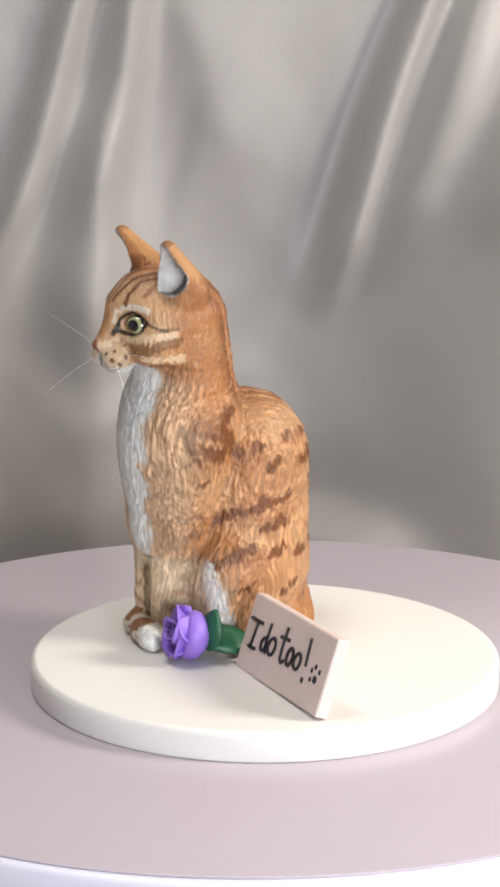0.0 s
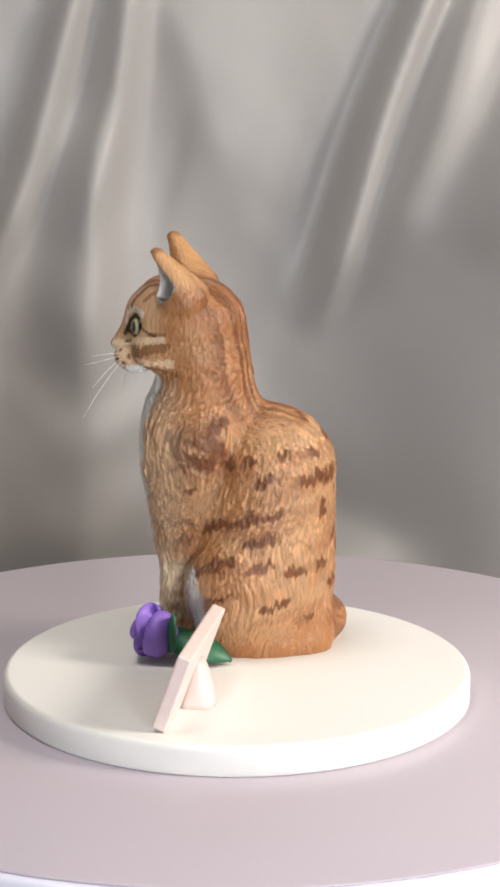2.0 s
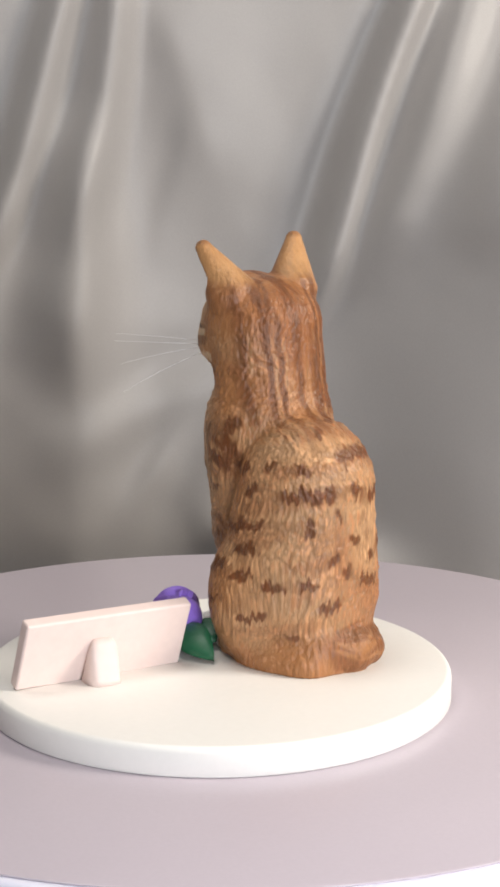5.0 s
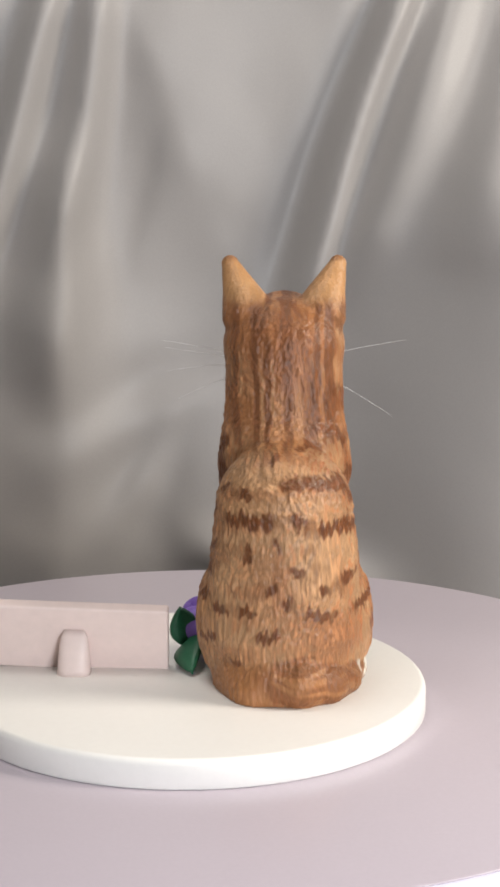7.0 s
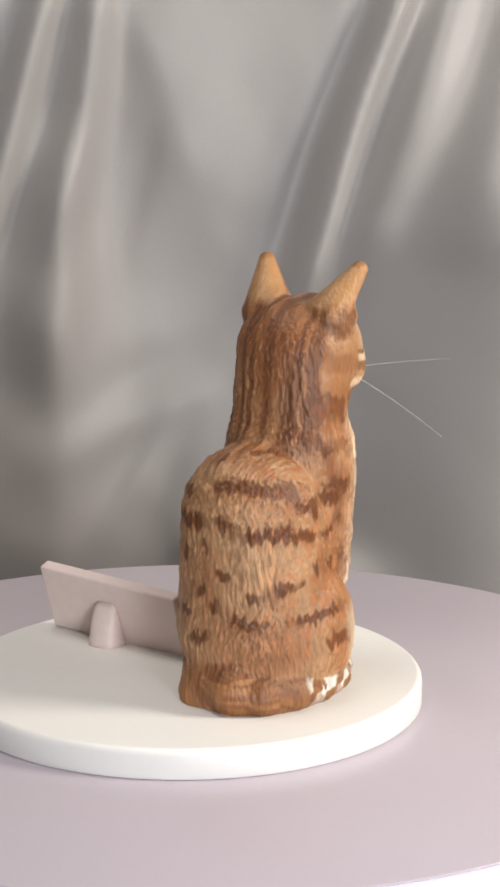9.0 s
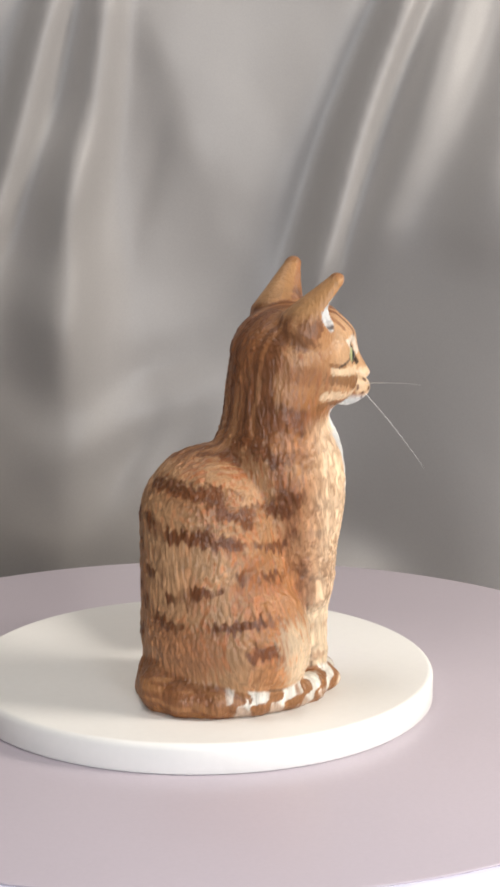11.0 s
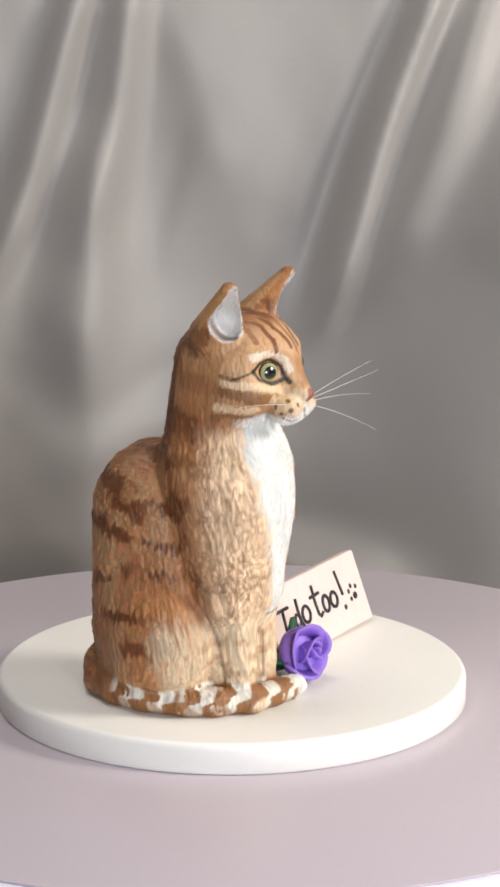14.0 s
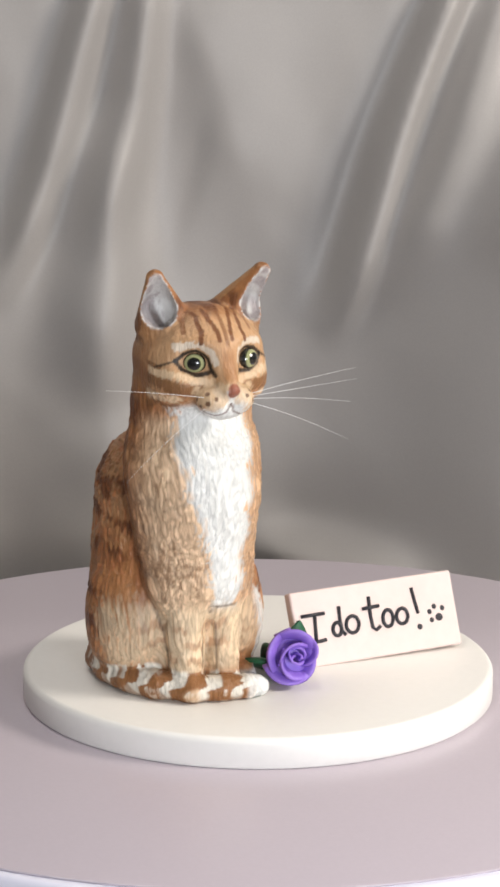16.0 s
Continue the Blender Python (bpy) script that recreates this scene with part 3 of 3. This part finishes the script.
    lay(CREAM, 0.7 * step(0.13, 0.02, dh + 0.16 * fine + 0.5 * w[:, 0]))
    dw, _ = near(r, (0.165, YC + 0.27, 0.34), (0.13, YC + 0.31, 0.13))
    lay(WHITE, 0.85 * step(0.062, 0.032, dw + 0.05 * fine) * step(0.3, 0.7, nv[:, 1]))
    lay(WHITE, step(0.06, 0.04, np.abs(z - 0.02)) * (y > 0.05) * step(0.1, 0.2, x))
    for zz in (0.30, 0.23, 0.17):
        lay(RUST * 1.8, 0.45 * leg * step(0.022, 0.010, np.abs(r[:, 2] - zz)) * step(0.4, 0.6, blot))
    # shade of the creases at legs and tail, painted in as dark lines
    crease_shade = (0.07, 0.035, 0.02)
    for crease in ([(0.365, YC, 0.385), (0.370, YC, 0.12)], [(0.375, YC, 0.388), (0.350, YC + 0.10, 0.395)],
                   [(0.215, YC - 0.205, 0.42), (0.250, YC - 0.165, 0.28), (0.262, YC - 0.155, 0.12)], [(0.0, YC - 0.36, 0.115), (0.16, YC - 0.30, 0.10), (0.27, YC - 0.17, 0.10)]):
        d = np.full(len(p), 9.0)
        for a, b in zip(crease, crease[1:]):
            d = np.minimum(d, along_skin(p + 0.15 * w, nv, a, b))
        lay(crease_shade, 0.6 * step(0.011, 0.003, d))
    # face
    face = step(0.28, 0.36, x) * step(1.19, 1.22, z)
    lay((0.55, 0.335, 0.18), 0.75 * face * step(1.28, 1.34, z) * (1 - step(1.56, 1.62, z)))
    dm, _ = near(p, (0.52, YC, 1.245), (0.44, YC, 1.19))
    lay(WHITE, step(0.108, 0.082, dm + 0.03 * fine))
    for s in (-1, 1):
        f = lambda v: np.array((v[0], YC + s * v[1], v[2]))

        def stroke(colour, points, width, amount=1.0, ragged=0.5):
            d = np.full(len(p), 9.0)
            for a, b in zip(points, points[1:] or points):
                d = np.minimum(d, along_skin(p + 0.25 * w, nv, f(a), f(b) + 1e-4))
            lay(colour, amount * step(1.2 * width, 0.75 * width, d + width * ragged * fine))

        stroke(CREAM * 1.2, [(0.28, 0.235, 1.280), (0.36, 0.235, 1.265), (0.42, 0.18, 1.275)], 0.020, 0.6, 1.6)
        stroke(GINGER * 0.55, [(0.26, 0.235, 1.235), (0.33, 0.235, 1.225), (0.40, 0.18, 1.225)], 0.014, 0.7)
        stroke(GINGER * 0.52, [(0.30, 0.245, 1.352), (0.38, 0.225, 1.335), (0.44, 0.155, 1.318), (0.475, 0.10, 1.312)], 0.024, 0.85, 1.2)
        stroke(CREAM * 1.1, [(0.31, 0.255, 1.385), (0.40, 0.205, 1.368), (0.455, 0.14, 1.355), (0.49, 0.055, 1.345)], 0.015, 0.6, 1.6)
        stroke(GINGER * 0.55, [(0.30, 0.252, 1.405), (0.37, 0.222, 1.398)], 0.009, 0.8)
        stroke((0.66, 0.47, 0.29), [(0.535, 0.050, 1.305), (0.50, 0.100, 1.290)], 0.040, 0.85)
        # pale brow and inner corner, brow lines, eye rims
        stroke((0.76, 0.69, 0.58), [(0.40, 0.175, 1.475), (0.435, 0.145, 1.487), (0.465, 0.10, 1.488), (0.490, 0.055, 1.455), (0.50, 0.048, 1.42)], 0.013, 0.7, 1.4)
        stroke(RUST, [(0.37, 0.058, 1.63), (0.43, 0.045, 1.585), (0.47, 0.030, 1.545), (0.495, 0.030, 1.51)], 0.010, 0.95)
        stroke(RUST, [(0.33, 0.105, 1.625), (0.40, 0.090, 1.595), (0.448, 0.085, 1.54), (0.466, 0.095, 1.50)], 0.010, 0.95)
        stroke(RUST * 1.3, [(0.25, 0.12, 1.60), (0.36, 0.14, 1.585), (0.41, 0.150, 1.54)], 0.012, 0.7)
        dark = (0.022, 0.014, 0.010)
        stroke(dark, [(0.408, 0.182, 1.428), (0.430, 0.150, 1.452), (0.450, 0.110, 1.460), (0.478, 0.070, 1.430), (0.487, 0.062, 1.400), (0.493, 0.056, 1.382)], 0.0085, 0.97, 0.15)
        stroke(dark, [(0.484, 0.064, 1.408), (0.492, 0.056, 1.390), (0.503, 0.047, 1.372)], 0.010, 0.9, 0.3)
        stroke(dark, [(0.408, 0.182, 1.428), (0.425, 0.160, 1.392), (0.451, 0.115, 1.372), (0.481, 0.068, 1.382)], 0.009, 0.95, 0.15)
        stroke(dark, [(0.410, 0.180, 1.428), (0.378, 0.210, 1.408), (0.345, 0.235, 1.395)], 0.0055, 0.8, 0.3)
        # ear: pale hollow, brown rim and tip, ginger back
        a, b = EAR_HOLLOW
        dh, sh = near(p, f(a), f(b))
        inward = ((f(a) + sh[:, None] * (f(b) - f(a)) - p) * nv).sum(1)
        inside = step(0.014, 0.007, dh - (a[3] + (b[3] - a[3]) * sh)) * step(0.1, 0.35, inward / (dh + 1e-6)) * step(1.48, 1.51, z) * (s * y > 0.06)
        medial = step(0.205, 0.165, s * y - 0.28 * (z - 1.6) + 0.05 * fine)
        # grey paints the hollow's shade into its colour; a dark line runs low inside
        lay((0.42, 0.38, 0.38), 0.95 * inside)
        lay(WHITE, 0.8 * inside * np.maximum(0.8 * medial, 0.7 * step(0.05, 0.3, lattice_noise(p * np.array((40, 40, 12)), 51) - 0.45)))
        lay((0.10, 0.07, 0.06), 0.8 * inside * step(0.022, 0.008, np.abs(s * y - 0.28 * (z - 1.6) - 0.200)) * step(1.66, 1.58, z))
        lay((0.50, 0.275, 0.115), 0.6 * step(1.58, 1.64, z) * (s * y > 0.08) * (1 - inside) * (nv[:, 0] < 0.2))
        lay(GINGER * 0.7, 0.85 * step(1.748, 1.770, z) * (s * y > 0))
        dt, _ = near(p, f((0.19, 0.215, 1.52)), f((0.23, 0.245, 1.55)))
        lay(RUST, 0.75 * step(0.070, 0.040, dt + 0.05 * fine) * (nv[:, 0] < 0.2) * (1.0 if s < 0 else 0.4))
        # mouth and whisker spots
        stroke((0.12, 0.05, 0.035), [(0.545, 0.002, 1.262), (0.530, 0.015, 1.232), (0.515, 0.055, 1.220), (0.50, 0.105, 1.235)], 0.0045, 0.7, 0.2)
        for spot in ((0.475, 0.100, 1.280), (0.515, 0.086, 1.300), (0.525, 0.088, 1.270), (0.543, 0.066, 1.289), (0.500, 0.103, 1.256)):
            stroke((0.11, 0.04, 0.018), [spot], 0.0085, 0.9, 0.2)
    dn, _ = near(p, (0.578, YC, 1.326), (0.572, YC, 1.306))
    lay((0.30, 0.105, 0.065), step(0.030, 0.022, dn))
    lay(GINGER * 0.9, 0.7 * step(0.035, 0.02, np.abs(y)) * face * step(1.345, 1.365, z) * (1 - step(1.44, 1.50, z)))
    lay(RUST, 0.7 * step(0.011, 0.006, np.abs(y + 0.2 * w[:, 0])) * step(1.47, 1.5, z) * step(0.25, 0.35, x))
    # ringed tail
    best, along = np.full(len(p), 9.0), np.zeros(len(p))
    total = 0.0
    for a, b in zip(TAIL, TAIL[1:]):
        L = math.dist(a[:3], b[:3])
        d, s = near(p, a[:3], b[:3])
        d = d - 0.5 * (a[3] + b[3])
        along = np.where(d < best, total + s * L, along)
        best = np.minimum(d, best)
        total += L
    on = step(0.03, 0.015, best) * step(0.38, 0.46, along)
    rings = np.abs(((along + 0.03 * fine + 0.45 * w[:, 0]) / 0.135 + 0.45 * step(0.075, 0.05, z)) % 1 - 0.5)
    top = step(0.03, 0.05, z + 0.02 * np.sin(along * 50))
    lay(GINGER * 0.72, step(0.02, 0.01, best) * step(0.14, 0.34, along + 0.1 * fine))
    lay(RUST * 1.2, 0.7 * step(0.03, 0.01, best) * (1 - step(0.40, 0.60, along)) * step(0.35, 0.6, lattice_noise(np.stack([along * 9, p[:, 1] * 10, z * 60 + along * 25], 1), 54)))
    lay(WHITE * np.array((0.92, 0.86, 0.78)), on * step(0.22, 0.29, rings + 0.16 * fine + 0.14 * (blot - 0.5)) * (0.35 + 0.6 * top))
    lay(WHITE, step(0.02, 0.01, best) * step(total - 0.07, total - 0.04, along))
    # lock-sized streaks of darker and lighter tone from the fur noise
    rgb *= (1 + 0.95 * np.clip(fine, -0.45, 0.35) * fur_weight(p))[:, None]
    return np.clip(rgb, 0.004, 0.9)


def eye_ball(s):
    """A glossy glass-like eye with a slit-round pupil; it looks along the face."""
    n, m, r = 40, 48, 0.052
    centre = np.array((0.418, YC + 0.009 + s * 0.109, 1.414))
    ahead = np.array((0.87, s * 0.49, 0.03))
    ahead /= np.linalg.norm(ahead)
    side = np.cross((0, 0, 1), ahead)
    side /= np.linalg.norm(side)
    up = np.cross(ahead, side)
    v, c = [], []
    for i in range(n + 1):
        a = math.pi * 0.62 * i / n
        for j in range(m):
            b = 2 * math.pi * j / m
            k = (math.cos(a), math.sin(a) * math.cos(b), math.sin(a) * math.sin(b))
            v.append(centre + r * (k[0] * ahead * 0.9 + k[1] * side * 1.0 + k[2] * up * 0.85))
            rr = math.hypot(k[1] * 1.1, k[2])
            t = min(max((rr - 0.54) / 0.08, 0), 1)
            ring = min(max((rr - 0.78) / 0.08, 0), 1)
            iris = np.array((0.40, 0.41, 0.20)) * (0.75 + 0.5 * (1 - rr)) * (1 - ring) + np.array((0.01, 0.01, 0.008)) * ring
            c.append(iris * t + np.array((0.004, 0.004, 0.004)) * (1 - t))
    f = [(i * m + j, i * m + (j + 1) % m, (i + 1) * m + (j + 1) % m, (i + 1) * m + j) for i in range(n) for j in range(m)]
    return np.array(v), np.array(f), np.array(c)


def whiskers():
    out = []
    for s in (-1, 1):
        for k, (dx, dy, dz, sag) in enumerate(((0.05, 0.46, 0.10, 0.02), (0.08, 0.45, 0.05, 0.0), (0.05, 0.44, 0.0, 0.04), (0.10, 0.40, -0.12 if s > 0 else -0.20, 0.05))):
            if s < 0 and k in (1, 2):
                continue
            a = np.array((0.51, YC + s * 0.075, 1.285 - 0.008 * k))
            v, f = [], []
            for i in range(13):
                t = i / 12
                c = a + np.array((dx * t, s * dy * t, dz * t - sag * t * t))
                r = 0.0015 * (1 - 0.7 * t)
                v += [c + (r * math.cos(h), 0, r * math.sin(h)) for h in (0.3, 2.4, 4.5)]
            for i in range(12):
                for j in range(3):
                    f.append((i * 3 + j, i * 3 + (j + 1) % 3, i * 3 + 3 + (j + 1) % 3, i * 3 + 3 + j))
            out.append((np.array(v), np.array(f)))
    return out


# ---- the sign ----
def build_sign():
    """A small leaning clay panel with writing. Its own axes: x along the writing, y up the panel, z out of its face."""
    top = new("message_sign")
    tagged(top, "small pale pink clay sign with black writing, leaning on a stub", "sign")
    W, Hh, T = 0.768, 0.325, 0.060
    a = Vector((0.172, 0.166, 0.0))
    across = Vector((0.030, 0.765, 0.020)).normalized()
    up = Vector((-0.110, -0.008, 0.306)).normalized()
    out = across.cross(up)
    m = Matrix.Translation(a * U) @ Matrix((across, up, out)).transposed().to_4x4()
    b = box(0, W * U, 0.0, Hh * U, -T * U, 0, 0.0006)
    b.transform(m)
    part("panel", b, M_SIGN, top, smooth=False)
    # the wedge-shaped tongue that props it from behind
    bm, rings = bmesh.new(), []
    for k in range(9):
        h = 0.192 * k / 8
        depth = 0.125 * (1 - h / 0.192) ** 0.8 + 0.022
        half = 0.074 * (1 - 0.18 * h / 0.192) * (1.0 if k < 6 else (0.97, 0.90, 0.70)[k - 6])
        foot = a + across * 0.405 + up * (h / up.z) - out * 0.052
        back = Vector((-1, 0, 0))
        ring = []
        for i in range(24):
            c, n = math.cos(2 * math.pi * i / 24), math.sin(2 * math.pi * i / 24)
            q = foot + back * (depth * 0.5 * (1 + math.copysign(abs(c) ** 0.6, c))) + across * (half * math.copysign(abs(n) ** 0.7, n))
            ring.append(bm.verts.new(Vector((q.x, q.y, h)) * U))
        rings.append(ring)
    for p, q in zip(rings, rings[1:]):
        for i in range(24):
            bm.faces.new((p[i], p[(i + 1) % 24], q[(i + 1) % 24], q[i]))
    bm.faces.new(rings[0][::-1])
    bm.faces.new(rings[-1])
    bmesh.ops.recalc_face_normals(bm, faces=bm.faces[:])
    part("support", bm, M_SIGN, top, "rounded clay support stub")
    # hand-lettered words, stroke by stroke: I do too !
    ink = lambda pts, r: tube([m @ Vector((x * U, y * U, 0.0)) for x, y in pts], [r * U] * len(pts), 8)
    ring_of = lambda x, y, rx, ry: [(x + rx * math.cos(2 * math.pi * i / 20) + 0.25 * ry * math.sin(2 * math.pi * i / 20) * 0.3, y + ry * math.sin(2 * math.pi * i / 20)) for i in range(21)]
    for r, *strokes in ((0.0085, [(0.036, 0.219), (0.091, 0.219), (0.146, 0.220)], [(0.101, 0.219), (0.095, 0.163), (0.089, 0.107)], [(0.070, 0.106), (0.107, 0.105), (0.137, 0.108)]),
                        (0.0085, [(0.217, 0.240), (0.213, 0.185), (0.215, 0.135), (0.230, 0.115)], ring_of(0.194, 0.145, 0.020, 0.028)),
                        (0.0085, ring_of(0.268, 0.155, 0.030, 0.036)),
                        (0.0085, [(0.362, 0.262), (0.357, 0.181), (0.360, 0.130), (0.374, 0.116), (0.396, 0.130)], [(0.323, 0.213), (0.365, 0.215), (0.404, 0.217)]),
                        (0.0085, ring_of(0.437, 0.158, 0.024, 0.036)), (0.0085, ring_of(0.505, 0.158, 0.027, 0.033)),
                        (0.0080, [(0.568, 0.273), (0.575, 0.214), (0.582, 0.158)])):
        letter = part("letter", ink(strokes[0], r), M_INK, top)
        for pts in strokes[1:]:
            part("stroke", ink(pts, r), M_INK, letter)
    for name, x, y, rx, ry in (("letter_dot", 0.580, 0.101, 0.013, 0.013), ("paw_mark", 0.678, 0.130, 0.018, 0.017), ("paw_mark", 0.642, 0.122, 0.011, 0.011),
                               ("paw_mark", 0.637, 0.158, 0.011, 0.012), ("paw_mark", 0.662, 0.178, 0.011, 0.012), ("paw_mark", 0.700, 0.167, 0.011, 0.012)):
        bm = lathe([(1.0, 0.0), (0.9, 0.05), (0.5, 0.08)], 20)
        bm.transform(m @ Matrix.Translation((x * U, y * U, 0.0)) @ Matrix.Diagonal((rx * U, ry * U, 0.0012, 1)))
        part(name, bm, M_INK, top, "painted black paw print spot" if name == "paw_mark" else "")
    return top


# ---- the rose ----
def petal(radius, height, open_, start, span, curl, seed):
    """One clay petal wrapped round the rose's axis (z): a thick curved blade with a rolled lip."""
    bm = bmesh.new()
    nu, nv = 14, 9
    rnd = random.Random(seed)
    wob = [rnd.uniform(-0.12, 0.12) for _ in range(3)]
    grid = []
    for j in range(nv + 1):
        v = j / nv
        row = []
        for i in range(nu + 1):
            u = i / nu
            e = 1 - (2 * u - 1) ** 2
            ang = start + span * (u - 0.5)
            h = height * v * (0.62 + 0.38 * math.sqrt(max(e, 0)))
            r = radius * (0.55 + 0.5 * math.sin(v * math.pi * 0.55)) + open_ * v ** 2 + curl * max(0, v - 0.75) ** 1.5 + radius * wob[0] * (2 * u - 1) * v
            row.append(bm.verts.new((r * math.cos(ang), r * math.sin(ang), h)))
        grid.append(row)
    for j in range(nv):
        for i in range(nu):
            bm.faces.new((grid[j][i], grid[j][i + 1], grid[j + 1][i + 1], grid[j + 1][i]))
    bm.normal_update()
    bmesh.ops.solidify(bm, geom=bm.faces[:], thickness=0.0005)
    bmesh.ops.recalc_face_normals(bm, faces=bm.faces[:])
    return bm


def leaf(a, b, width, lift, turn):
    """A pointed clay leaf from a to b with a raised midrib."""
    bm = bmesh.new()
    a, b = Vector(a), Vector(b)
    d = b - a
    side = d.cross(Vector((0, 0, 1))).normalized()
    side = Matrix.Rotation(turn, 3, d.normalized()) @ side
    nrm = side.cross(d).normalized()
    rows = []
    n = 12
    for i in range(n + 1):
        t = i / n
        wd = width * math.sin(math.pi * min(1, t * 0.93 + 0.07)) ** 0.8 * (1 - 0.25 * t)
        c = a + d * t + nrm * lift * math.sin(math.pi * t)
        rows.append([bm.verts.new(c + side * wd * k + nrm * (-0.25 * wd * abs(k) if k else 0.0)) for k in (-1, -0.5, 0, 0.5, 1)])
    for p, q in zip(rows, rows[1:]):
        for k in range(4):
            bm.faces.new((p[k], p[k + 1], q[k + 1], q[k]))
    bm.normal_update()
    bmesh.ops.solidify(bm, geom=bm.faces[:], thickness=0.02 * U)
    bmesh.ops.recalc_face_normals(bm, faces=bm.faces[:])
    return bm


def build_rose():
    top = new("clay_rose")
    tagged(top, "purple clay rose with dark green leaves lying on the board", "rose")
    axis = Vector((0.95, -0.22, 0.20)).normalized()
    m = Matrix.Translation(Vector((0.265, 0.055, 0.108)) * U) @ axis.to_track_quat("Z", "Y").to_matrix().to_4x4()
    k = 0
    for ring, (count, radius, height, open_, span, curl) in enumerate(((2, 0.016, 0.165, 0.0, 4.4, 0.0), (2, 0.033, 0.160, 0.002, 3.4, 0.04),
                                                                       (3, 0.054, 0.155, 0.006, 2.7, 0.10), (4, 0.074, 0.138, 0.008, 2.2, 0.16))):
        for i in range(count):
            rnd = random.Random(100 + k)
            bm = petal(radius * U, height * U * rnd.uniform(0.9, 1.06), open_ * U, 2 * math.pi * i / count + ring * 0.9 + rnd.uniform(-0.35, 0.35), span, curl * U * rnd.uniform(0.6, 1.5), k)
            bm.transform(pose(rnd.uniform(-0.008, 0.008) * U * ring, rnd.uniform(-0.008, 0.008) * U * ring, 0, rnd.uniform(-7, 7), rnd.uniform(-7, 7), 0))
            bm.transform(m)
            part("petal", bm, M_PETAL, top)
            k += 1
    bm = lathe([(0.02 * U, -0.025 * U), (0.06 * U, -0.012 * U), (0.098 * U, 0.02 * U), (0.106 * U, 0.05 * U), (0.100 * U, 0.08 * U), (0.085 * U, 0.09 * U)], 32)
    bm.transform(m)
    part("rose_heart", bm, M_PETAL, top)
    for a, b, wd, lift, turn in (((0.27, 0.07, 0.10), (-0.01, 0.065, 0.022), 0.085, 0.045, 0.6), ((0.270, 0.085, 0.06), (0.242, 0.122, 0.242), 0.078, 0.015, 1.2),
                                 ((0.27, 0.02, 0.07), (0.155, -0.115, 0.080), 0.088, 0.02, 0.5)):
        part("leaf", leaf(Vector(a) * U, Vector(b) * U, wd * U, lift * U, turn), M_LEAF, top, "dark green clay leaf")
    return top


build_room()
build_backdrop()
turntable, platter = build_turntable()
board = build_board()
cat = build_cat()
sign = build_sign()
rose = build_rose()


def motions():
    """The platter turns at a steady rate and carries the board, the cat, the rose and the sign."""
    rows = [(k * 0.5, pose(0, 0, 0, 0, 0, TURN_START + TURN_RATE * k * 0.5)) for k in range(33)]
    for thing in (platter, board, cat, sign, rose):
        walk(thing, rows)


motions()
